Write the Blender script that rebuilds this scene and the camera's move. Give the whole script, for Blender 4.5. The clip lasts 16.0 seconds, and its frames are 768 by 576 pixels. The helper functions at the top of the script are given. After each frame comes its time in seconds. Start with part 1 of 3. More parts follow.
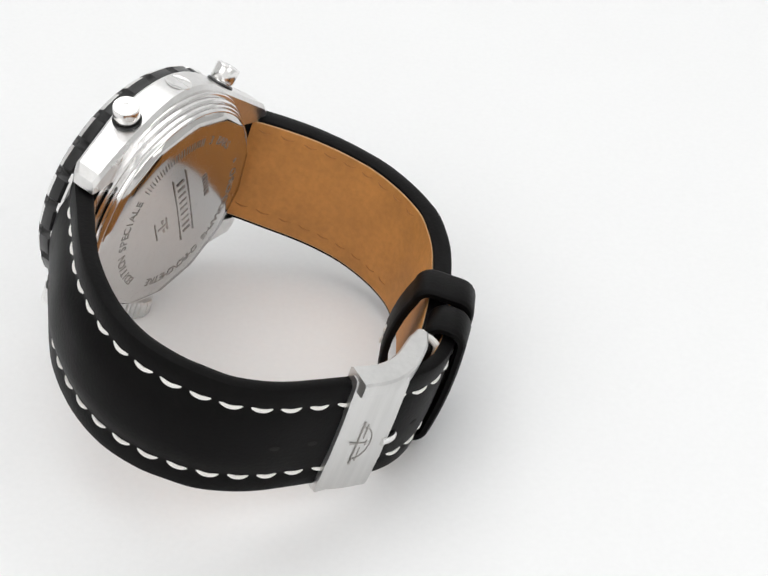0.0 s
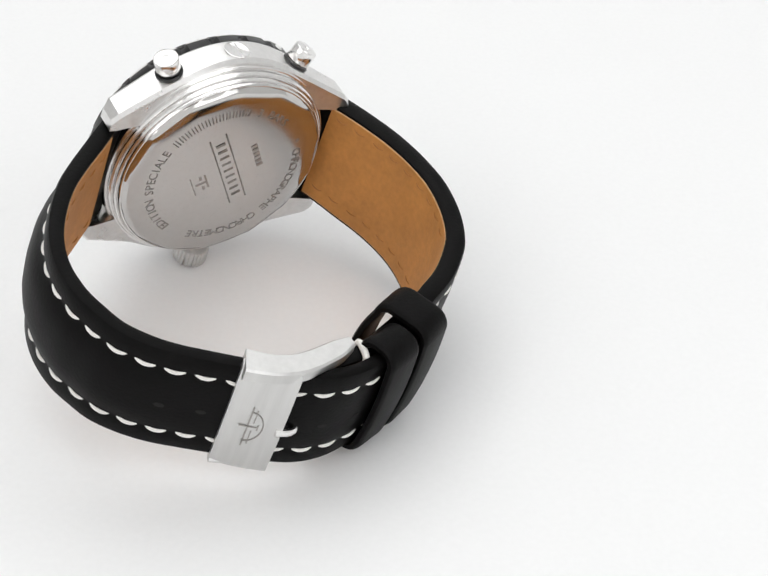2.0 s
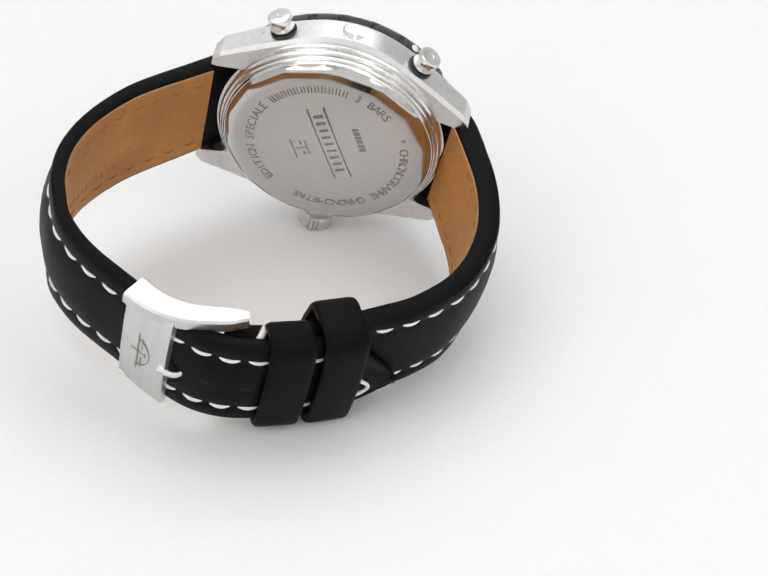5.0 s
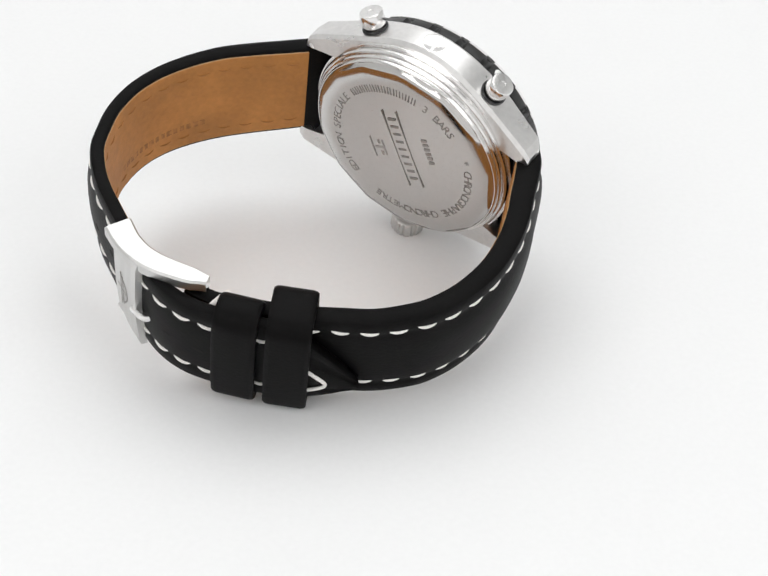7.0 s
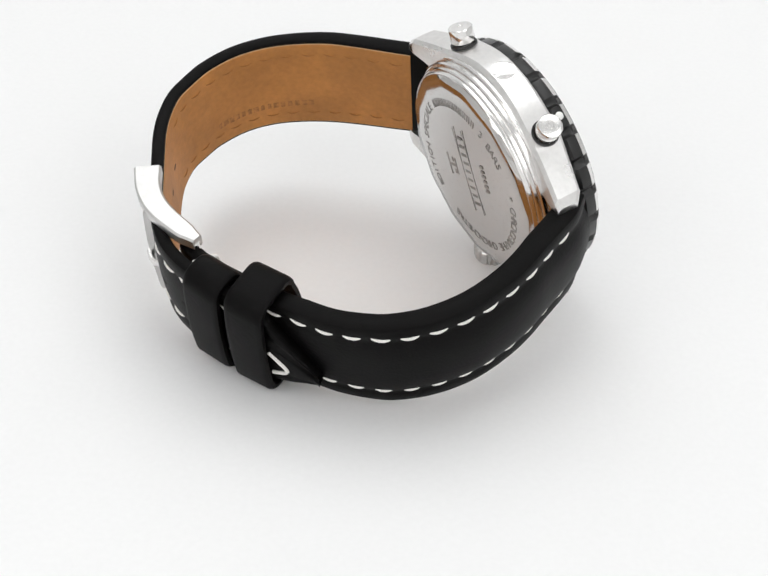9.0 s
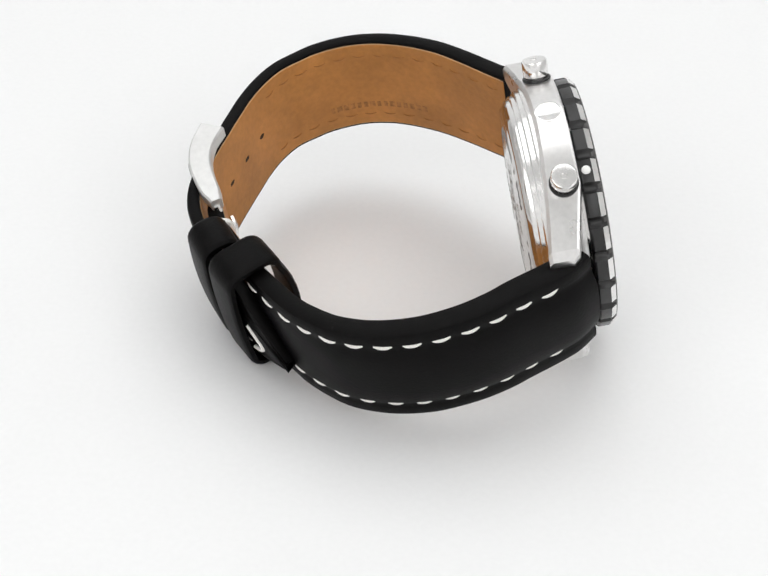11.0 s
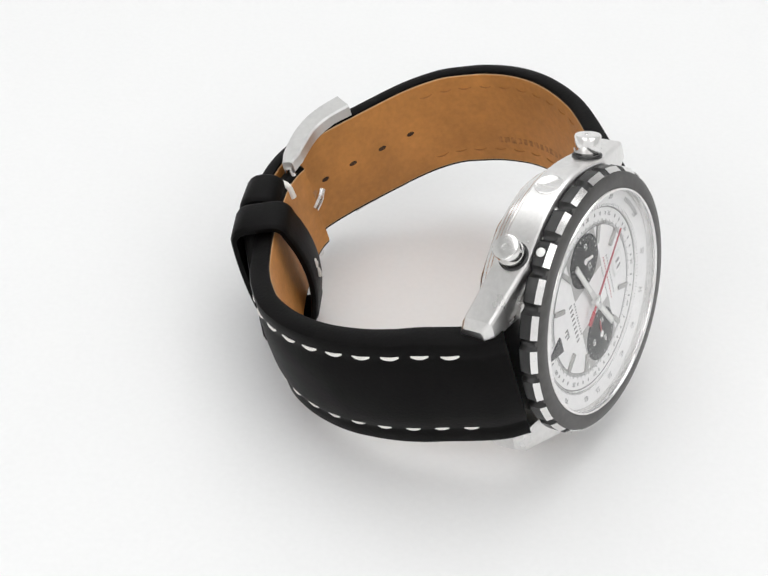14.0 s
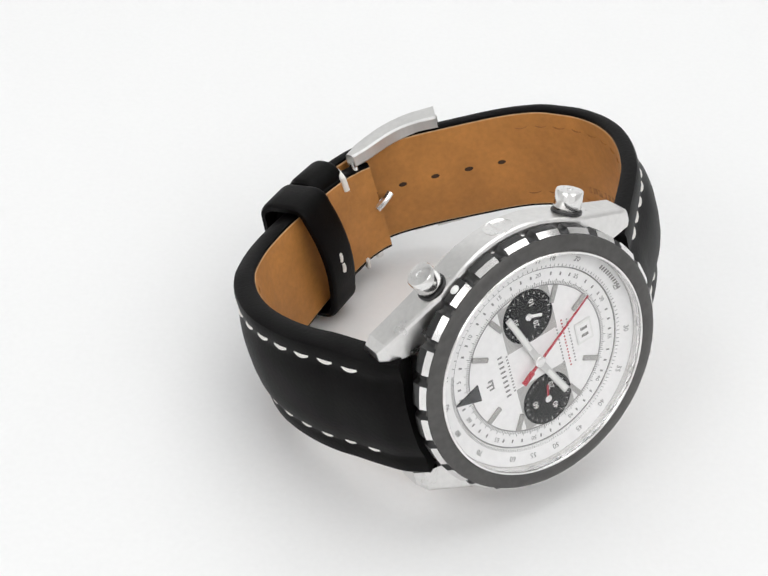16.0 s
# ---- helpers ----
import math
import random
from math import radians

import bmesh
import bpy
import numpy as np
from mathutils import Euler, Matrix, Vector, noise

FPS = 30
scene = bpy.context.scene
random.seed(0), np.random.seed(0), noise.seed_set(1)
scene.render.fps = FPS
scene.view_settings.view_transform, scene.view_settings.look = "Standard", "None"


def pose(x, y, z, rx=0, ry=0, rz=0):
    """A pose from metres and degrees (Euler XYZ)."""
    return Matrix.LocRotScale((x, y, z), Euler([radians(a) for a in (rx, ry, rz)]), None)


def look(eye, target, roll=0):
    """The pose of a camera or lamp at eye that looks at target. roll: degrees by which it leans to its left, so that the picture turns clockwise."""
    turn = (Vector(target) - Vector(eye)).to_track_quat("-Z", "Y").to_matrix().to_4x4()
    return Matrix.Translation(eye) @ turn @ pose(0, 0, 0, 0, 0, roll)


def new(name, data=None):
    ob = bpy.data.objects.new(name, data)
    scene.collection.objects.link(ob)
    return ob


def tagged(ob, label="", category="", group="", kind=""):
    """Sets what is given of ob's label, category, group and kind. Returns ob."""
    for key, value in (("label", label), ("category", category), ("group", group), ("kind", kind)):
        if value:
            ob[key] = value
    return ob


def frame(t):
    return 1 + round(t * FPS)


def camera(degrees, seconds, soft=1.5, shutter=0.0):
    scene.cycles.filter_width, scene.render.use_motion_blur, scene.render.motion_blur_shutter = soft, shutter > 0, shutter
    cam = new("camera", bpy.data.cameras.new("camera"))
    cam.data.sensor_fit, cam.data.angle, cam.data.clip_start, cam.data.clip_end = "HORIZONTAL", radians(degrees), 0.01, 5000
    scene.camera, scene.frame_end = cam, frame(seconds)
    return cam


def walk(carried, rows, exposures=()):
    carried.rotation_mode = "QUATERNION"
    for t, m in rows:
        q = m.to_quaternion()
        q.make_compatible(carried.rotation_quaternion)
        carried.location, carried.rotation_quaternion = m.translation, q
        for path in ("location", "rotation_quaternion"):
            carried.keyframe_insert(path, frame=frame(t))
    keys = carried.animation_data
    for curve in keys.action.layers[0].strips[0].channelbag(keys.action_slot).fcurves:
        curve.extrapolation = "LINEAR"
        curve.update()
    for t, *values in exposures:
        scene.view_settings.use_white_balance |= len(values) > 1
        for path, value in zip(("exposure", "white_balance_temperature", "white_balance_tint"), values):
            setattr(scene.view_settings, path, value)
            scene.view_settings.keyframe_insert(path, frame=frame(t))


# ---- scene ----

# ================= camera: one fixed view of a slow turntable =================
cam = camera(27.0, 16.0, soft=1.5)
EYE = Vector((0.0, -0.21927, 0.18664))
PAN, TILT = radians(1.5125), radians(37.8865)
AHEAD = Vector((math.sin(PAN) * math.cos(TILT), math.cos(PAN) * math.cos(TILT), -math.sin(TILT)))
VIEW = look(EYE, EYE + AHEAD, 2.7676)
walk(cam, [(0.0, VIEW), (16.0, VIEW)], exposures=[(0.0, 0.0), (16.0, 0.0)])

# ================= light: a soft top lamp, added front fills and an unseen tent ===
# even white fill, added to reach the watch through the open front
world = bpy.data.worlds.new("open_front_fill")
world.use_nodes = True
world.node_tree.nodes["Background"].inputs["Color"].default_value = (1.0, 0.998, 0.995, 1)
world.node_tree.nodes["Background"].inputs["Strength"].default_value = 0.88
scene.world = world


def soft_lamp(name, eye, target, size, size_y, watts, colour):
    data = bpy.data.lights.new(name, "AREA")
    data.shape, data.size, data.size_y = "RECTANGLE", size, size_y
    data.energy, data.color = watts, colour
    ob = new(name, data)
    ob.matrix_world = look(eye, target)
    return ob


soft_lamp("lamp_top", (0.0, 0.22, 0.75), (0, 0.10, 0), 0.95, 0.75, 3.05, (0.985, 0.994, 1.0))
# two unseen fills near the camera, added to brighten the dial and loop
soft_lamp("lamp_fill_west", (-0.40, -0.42, 0.56), (0, 0.03, 0.02), 0.50, 0.42, 1.12, (1.0, 0.997, 0.994))
soft_lamp("lamp_fill_east", (0.40, -0.42, 0.56), (0, 0.03, 0.02), 0.50, 0.42, 1.08, (0.985, 0.993, 1.0))

# ================= materials =================


def shader(name, base, rough=0.5, metal=0.0, grain=0.0, grain_scale=900.0, stain=0.0, stain_scale=60.0, bump=0.0,
           bump_scale=1500.0, coat=0.0, stretch=(1, 1, 1), rough_var=0.0, ior=1.5):
    """A surface with grain and stains at two scales and fine relief."""
    m = bpy.data.materials.new(name)
    m.use_nodes = True
    nt = m.node_tree
    p = nt.nodes["Principled BSDF"]
    p.inputs["Roughness"].default_value, p.inputs["Metallic"].default_value = rough, metal
    p.inputs["Coat Weight"].default_value = coat
    p.inputs["IOR"].default_value = ior
    tc = nt.nodes.new("ShaderNodeTexCoord")
    mp = nt.nodes.new("ShaderNodeMapping")
    mp.inputs["Scale"].default_value = stretch
    nt.links.new(tc.outputs["Object"], mp.inputs["Vector"])

    def noise_at(scale, detail):
        n = nt.nodes.new("ShaderNodeTexNoise")
        n.inputs["Scale"].default_value, n.inputs["Detail"].default_value = scale, detail
        nt.links.new(mp.outputs["Vector"], n.inputs["Vector"])
        return n
    fine, wide = noise_at(grain_scale, 4), noise_at(stain_scale, 3)

    def blend(source, amount, a):
        ramp = nt.nodes.new("ShaderNodeMapRange")
        ramp.inputs["From Min"].default_value, ramp.inputs["From Max"].default_value = 0.3, 0.7
        ramp.inputs["To Min"].default_value, ramp.inputs["To Max"].default_value = 1 - amount, 1 + amount
        nt.links.new(source.outputs["Fac"], ramp.inputs["Value"])
        mul = nt.nodes.new("ShaderNodeVectorMath")
        mul.operation = "SCALE"
        if isinstance(a, tuple):
            mul.inputs[0].default_value = a
        else:
            nt.links.new(a, mul.inputs[0])
        nt.links.new(ramp.outputs["Result"], mul.inputs["Scale"])
        return mul.outputs["Vector"]
    colour = blend(wide, stain, blend(fine, grain, tuple(base)))
    nt.links.new(colour, p.inputs["Base Color"])
    if rough_var:
        rr = nt.nodes.new("ShaderNodeMapRange")
        rr.inputs["To Min"].default_value, rr.inputs["To Max"].default_value = max(rough - rough_var, 0.02), rough + rough_var
        nt.links.new(wide.outputs["Fac"], rr.inputs["Value"])
        nt.links.new(rr.outputs["Result"], p.inputs["Roughness"])
    if bump:
        bn = nt.nodes.new("ShaderNodeBump")
        bn.inputs["Strength"].default_value, bn.inputs["Distance"].default_value = bump, 0.0002
        nt.links.new(noise_at(bump_scale, 5).outputs["Fac"], bn.inputs["Height"])
        nt.links.new(bn.outputs["Normal"], p.inputs["Normal"])
    return m


LEATHER = shader("black_leather", (0.0016, 0.0013, 0.0013), 0.46, ior=1.19, grain=0.25, grain_scale=1400, stain=0.25, stain_scale=70,
                 bump=0.25, bump_scale=1800, rough_var=0.06)
LINING = shader("tan_lining_leather", (0.48, 0.205, 0.046), 0.6, grain=0.08, grain_scale=900, stain=0.15, stain_scale=100,
                bump=0.25, bump_scale=1600)
LINING_EDGE = shader("pale_lining_edge", (0.52, 0.33, 0.17), 0.7, grain=0.15, stain=0.15)
LINING_STITCH = shader("tan_thread", (0.38, 0.16, 0.04), 0.7, grain=0.2)
LINING_STAMP = shader("stamped_lining", (0.35, 0.15, 0.039), 0.65, grain=0.3, stain=0.3, stain_scale=700)
THREAD = shader("white_thread", (0.84, 0.82, 0.78), 0.7, grain=0.10, grain_scale=3500, bump=0.4, bump_scale=3000)
# dark colours that stand for the shade inside the strap's holes
HOLE_SHADE = shader("hole_shade_brown", (0.045, 0.022, 0.010), 0.9, grain=0.2)
HOLE_SHADE_OUTER = shader("hole_shade_black", (0.004, 0.0035, 0.003), 0.9, grain=0.2)
STEEL = shader("polished_steel", (0.82, 0.81, 0.80), 0.19, 1.0, grain=0.04, grain_scale=1500, stain=0.05, stain_scale=180, rough_var=0.06)
CASE_STEEL = shader("brushed_case_steel", (0.76, 0.75, 0.74), 0.29, 1.0, grain=0.04, grain_scale=1100, stain=0.05, stain_scale=160, rough_var=0.06)
STEEL_SATIN = shader("satin_steel", (0.66, 0.655, 0.645), 0.40, 1.0, grain=0.05, grain_scale=700, stain=0.03,
                     stretch=(1, 1, 0.06), rough_var=0.05)
STEEL_BACK = shader("case_back_steel", (0.60, 0.585, 0.57), 0.15, 1.0, grain=0.02, stain=0.03, rough_var=0.05)
ENGRAVED = shader("engraved_steel", (0.33, 0.32, 0.305), 0.5, 1.0, grain=0.2)
ENGRAVED_SOFT = shader("shallow_engraving", (0.42, 0.40, 0.38), 0.45, 1.0, grain=0.15)
BLACK_RUBBER = shader("black_bezel_coating", (0.012, 0.0115, 0.0115), 0.30, grain=0.2, stain=0.2, bump=0.1)
GREY_RING = shader("dark_grey_bezel_face", (0.085, 0.082, 0.08), 0.42, 0.4, grain=0.12, stain=0.12)
DIAL_WHITE = shader("silver_white_dial", (0.90, 0.89, 0.885), 0.42, 0.0, grain=0.03, stain=0.03)
DIAL_GREY = shader("grey_dial_field", (0.46, 0.45, 0.44), 0.4, 0.2, grain=0.06)
MARKER = shader("brushed_marker_steel", (0.42, 0.41, 0.40), 0.35, 1.0, grain=0.1)
DIAL_BLACK = shader("black_counter", (0.008, 0.008, 0.009), 0.4, ior=1.2, grain=0.2)
PRINT = shader("black_print", (0.05, 0.05, 0.055), 0.5, grain=0.2)
PRINT_GREY = shader("grey_print", (0.26, 0.255, 0.25), 0.5, grain=0.1)
PRINT_WHITE = shader("white_print", (0.82, 0.82, 0.80), 0.5, grain=0.04)
RED = shader("red_lacquer", (0.42, 0.012, 0.03), 0.35, grain=0.05)
SHEET = shader("white_paper_sweep", (0.86, 0.86, 0.86), 0.75, grain=0.01, stain=0.008, stain_scale=6, bump=0.03, bump_scale=700)
BOUNCE_CLOTH = shader("white_bounce_cloth", (0.72, 0.72, 0.715), 0.85, grain=0.03, grain_scale=500, stain=0.02, stain_scale=5)

GLASS = bpy.data.materials.new("crystal_glass")
GLASS.use_nodes = True
_g = GLASS.node_tree.nodes["Principled BSDF"]
_g.inputs["Transmission Weight"].default_value, _g.inputs["Roughness"].default_value = 1.0, 0.02
_g.inputs["Base Color"].default_value, _g.inputs["IOR"].default_value = (1.0, 1.0, 1.0, 1), 1.33

# ================= building helpers (millimetres in the watch's own space) =================
MM = 0.001
# the watch's own space: +x to twelve o'clock, +y out of the dial, +z to three o'clock; as it leans on the table
REST = Matrix(((0.95701, -0.17134, 0.23407, -0.017116), (0.21246, 0.96340, -0.16345, 0.039506),
               (-0.19749, 0.20615, 0.95839, 0.026716), (0, 0, 0, 1)))
FACE = REST @ Matrix.Translation((0.0005, -0.0005, 0))


def part(name, bm, material, parent, label="", smooth=True, place=None, crease=38):
    """Links a bmesh, in millimetres, as one mesh object under a thing or a part."""
    bm.normal_update()
    data = bpy.data.meshes.new(name)
    bm.transform(Matrix.Scale(MM, 4))
    bm.to_mesh(data)
    bm.free()
    return part_of(name, data, material, parent, label, smooth, place, crease)


def part_of(name, data, material, parent, label="", smooth=True, place=None, crease=38):
    if material and not data.materials:
        data.materials.append(material)
        if smooth:
            data.shade_smooth()
            data.set_sharp_from_angle(angle=radians(crease))
    ob = new(name, data)
    ob.parent = parent
    if place is not None:
        ob.matrix_local = place
    if label:
        tagged(ob, label)
    return ob


def ring_faces(bm, loops, closed_u=True, cap=True):
    """Skins between consecutive vertex loops; caps the two ends."""
    for a, b in zip(loops, loops[1:]):
        n = len(a)
        for i in range(n if closed_u else n - 1):
            j = (i + 1) % n
            bm.faces.new((a[i], a[j], b[j], b[i]))
    if cap:
        bm.faces.new(list(reversed(loops[0])))
        bm.faces.new(loops[-1])


def fix(bm):
    bmesh.ops.recalc_face_normals(bm, faces=bm.faces)
    return bm


def revolve(profile, steps=120, centre=(0, 0), radius=None, closed=False):
    """Turns a profile of (radius, height along y) round the y axis. radius(angle, r, h) may change it."""
    bm = bmesh.new()
    loops = []
    for r, h in profile:
        row = []
        for i in range(steps):
            a = 2 * math.pi * i / steps
            rr = radius(a, r, h) if radius else r
            row.append(bm.verts.new((centre[0] + rr * math.cos(a), h, centre[1] + rr * math.sin(a))))
        loops.append(row)
    if closed:
        loops.append(loops[0])
    ring_faces(bm, loops, True, not closed)
    return fix(bm)


def prism(outline, levels):
    """An outline of (x, z) drawn through levels of (y, inset towards the middle)."""
    bm = bmesh.new()
    loops = []
    n = len(outline)
    for y, inset in levels:
        row = []
        for i in range(n):
            p, q, r = (Vector(outline[k % n]) for k in (i - 1, i, i + 1))
            e1, e2 = (q - p).normalized(), (r - q).normalized()
            n1, n2 = Vector((-e1.y, e1.x)), Vector((-e2.y, e2.x))
            m = n1 + n2
            m = m / max(m.dot(n1), 0.3)
            c = q + m * inset
            row.append(bm.verts.new((c.x, y, c.y)))
        loops.append(row)
    ring_faces(bm, loops)
    return fix(bm)


def box(x0, x1, y0, y1, z0, z1, bevel=0.0, segments=2):
    bm = bmesh.new()
    bmesh.ops.create_cube(bm, size=1)
    for v in bm.verts:
        v.co = Vector(((x0 + x1) / 2 + v.co.x * (x1 - x0), (y0 + y1) / 2 + v.co.y * (y1 - y0), (z0 + z1) / 2 + v.co.z * (z1 - z0)))
    if bevel:
        bmesh.ops.bevel(bm, geom=list(bm.edges), offset=bevel, segments=segments, profile=0.5, affect="EDGES")
    return bm


def spline(points, n):
    """n points evenly along a smooth curve through the given ones, with their tangents."""
    pts = [Vector(p) for p in points]
    pts = [2 * pts[0] - pts[1]] + pts + [2 * pts[-1] - pts[-2]]
    dense = []
    for i in range(1, len(pts) - 2):
        a, b, c, d = pts[i - 1:i + 3]
        for k in range(24):
            t = k / 24
            dense.append(0.5 * (2 * b + (c - a) * t + (2 * a - 5 * b + 4 * c - d) * t * t + (3 * b - a - 3 * c + d) * t ** 3))
    dense.append(pts[-2])
    run = [0.0]
    for a, b in zip(dense, dense[1:]):
        run.append(run[-1] + (b - a).length)
    out, k = [], 0
    for i in range(n):
        s = run[-1] * i / (n - 1)
        while k < len(run) - 2 and run[k + 1] < s:
            k += 1
        t = (s - run[k]) / max(run[k + 1] - run[k], 1e-9)
        out.append(dense[k].lerp(dense[k + 1], t))
    tang = [(out[min(i + 1, n - 1)] - out[max(i - 1, 0)]).normalized() for i in range(n)]
    return out, tang, run[-1]


def glyphs(text, size, thick=0.0):
    """The built-in font's outlines of a text as vertices and faces, in its own plane."""
    curve = bpy.data.curves.new("glyphs", "FONT")
    curve.body, curve.size, curve.extrude, curve.align_x, curve.align_y = text, size, thick, "CENTER", "CENTER"
    curve.resolution_u = 3
    ob = new("glyphs", curve)
    data = bpy.data.meshes.new_from_object(ob.evaluated_get(bpy.context.evaluated_depsgraph_get()))
    verts, faces = [v.co.copy() for v in data.vertices], [tuple(f.vertices) for f in data.polygons]
    bpy.data.objects.remove(ob)
    bpy.data.meshes.remove(data)
    bpy.data.curves.remove(curve)
    return verts, faces


def add_mesh(bm, verts, faces, m):
    made = [bm.verts.new(m @ v) for v in verts]
    for f in faces:
        try:
            bm.faces.new([made[i] for i in f])
        except ValueError:
            pass


def flat_bar(bm, m, width, height, thick=0.06):
    """A thin printed or engraved bar in the plane of m."""
    v = [Vector((x * width / 2, y * height / 2, z * thick)) for z in (0, 1) for y in (-1, 1) for x in (-1, 1)]
    add_mesh(bm, v, [(0, 1, 3, 2), (4, 6, 7, 5), (0, 4, 5, 1), (1, 5, 7, 3), (3, 7, 6, 2), (2, 6, 4, 0)], m)


def ramp(x, a, b):
    """0 up to a, 1 from b on, straight between."""
    return min(max((x - a) / (b - a), 0.0), 1.0)


def on_dial(angle, r, y, turn=None):
    """A frame on the dial: x across, y outwards, at an angle clockwise from twelve."""
    a = radians(angle)
    out, across = Vector((math.cos(a), 0, math.sin(a))), Vector((-math.sin(a), 0, math.cos(a)))
    up = Vector((0, 1, 0))
    if turn is not None:
        b = radians(turn)
        out, across = Vector((math.cos(b), 0, math.sin(b))), Vector((-math.sin(b), 0, math.cos(b)))
    m = Matrix((across, out, up)).transposed().to_4x4()
    m.translation = Vector((r * math.cos(a), y, r * math.sin(a)))
    return m


def on_back(angle, r, y, turn=None):
    """A frame on the case back: angle from +x (right, seen from behind) towards +z."""
    a = radians(angle)
    b = a if turn is None else radians(turn)
    out, across = Vector((math.cos(b), 0, math.sin(b))), Vector((math.sin(b), 0, -math.cos(b)))
    m = Matrix((across, out, Vector((0, -1, 0)))).transposed().to_4x4()
    m.translation = Vector((r * math.cos(a), y, r * math.sin(a)))
    return m


# ================= the setting =================


def white_sweep():
    """Table paper that runs flat under the watch and curves up behind."""
    bm = bmesh.new()
    prof = [(-0.75, 0.0), (-0.3, 0.0), (0.0, 0.0), (0.3, 0.0), (0.5, 0.0)]
    prof += [(0.5 + 0.2 * math.sin(a), 0.2 - 0.2 * math.cos(a)) for a in [math.pi / 2 * k / 10 for k in range(1, 11)]]
    prof += [(0.70, 0.8)]
    rows = [[bm.verts.new((x, y, z)) for y, z in prof] for x in (-0.75, -0.25, 0.25, 0.75)]
    for a, b in zip(rows, rows[1:]):
        for i in range(len(a) - 1):
            bm.faces.new((a[i], b[i], b[i + 1], a[i + 1]))
    fix(bm)
    data = bpy.data.meshes.new("table_paper")
    bm.to_mesh(data)
    bm.free()
    data.materials.append(SHEET)
    data.shade_smooth()
    ob = new("ground", data)
    return tagged(ob, "seamless matt white paper sweep under the watch", "paper sweep", kind="structure")


# white panels outside the view, added to enclose the lamps and bounce their light
def tent_panel(name, x0, x1, y0, y1, z0, z1):
    bm = box(x0, x1, y0, y1, z0, z1)
    data = bpy.data.meshes.new(name)
    bm.to_mesh(data)
    bm.free()
    data.materials.append(BOUNCE_CLOTH)
    return tagged(new(name, data), "plain white cloth panel out of view, added to bounce light", "tent wall", kind="structure")


white_sweep()
tent_panel("bounce_west", -0.76, -0.75, -0.75, 0.75, 0.0, 0.8)
tent_panel("bounce_east", 0.75, 0.76, -0.75, 0.75, 0.0, 0.8)
tent_panel("bounce_top", -0.76, 0.76, -0.75, 0.75, 0.8, 0.81)

# ================= the watch =================
watch = new("wristwatch")
tagged(watch, "steel chronograph wristwatch with black leather strap and white stitching", "wristwatch")

# ---- case ----
def flank(bm, side):
    """One faceted flank with its two lugs, skinned along x."""
    loops = []
    right = [1.5, 3, 4.5, 6, 7.5, 9, 11, 13, 15, 17, 20, 22.7, 23.5, 23.9]
    stations = [-x for x in reversed(right)] + [0.0] + right
    for x in stations:
        a = abs(x)
        out = 22.8 - 0.0265 * a * a if a <= 9 else 20.65 - 0.477 * (a - 9)
        top = -2.2 - 0.24 * max(0.0, a - 13)
        low = -7.7 - 0.004 * a * a
        if side < 0:
            out, low = out + 0.8 * ramp(a, 13, 22.7), low - 0.5 * ramp(a, 13, 22.7)
        end = ramp(a, 22.7, 23.9)
        out, top, low = out - 0.7 * end, top - 0.9 * end, low + 0.25 * end
        sec = [(10.9, low), (out - 0.8, low), (out, low + 0.6), (out, top - 0.55), (out - 0.16, top - 0.14), (out - 0.6, top), (10.9, top)]
        loops.append([bm.verts.new((x, y, side * z)) for z, y in sec])
    ring_faces(bm, loops)


def watch_case():
    bm = revolve([(19.9, -8.6), (20.5, -8.3), (20.5, -2.5), (20.2, -2.15)], 96)
    flank(bm, 1)
    flank(bm, -1)
    fix(bm)
    ob = part("case", bm, CASE_STEEL, watch, "brushed steel case with rounded flanks and faceted lugs", place=REST, crease=11)
    part("rim", revolve([(21.0, -2.6), (21.2, -1.9), (20.0, -1.7), (19.0, -1.7), (19.0, -2.6)], 96, closed=True), STEEL, ob)
    # round inset on the flank between the pushers
    bm = revolve([(2.3, -0.05), (2.3, 0.07), (2.12, 0.10), (2.0, 0.03), (0.0001, 0.035)], 40)
    bm.transform(Matrix.Translation((-0.4, -4.9, 22.76)) @ Matrix.Rotation(radians(90), 4, "X"))
    part("inset_button", bm, STEEL, ob, "round steel inset in the case flank")
    return ob


def lid_y(r):
    """Height of the slightly domed lid."""
    return -12.45 + 0.6 * (r / 18.9) ** 2


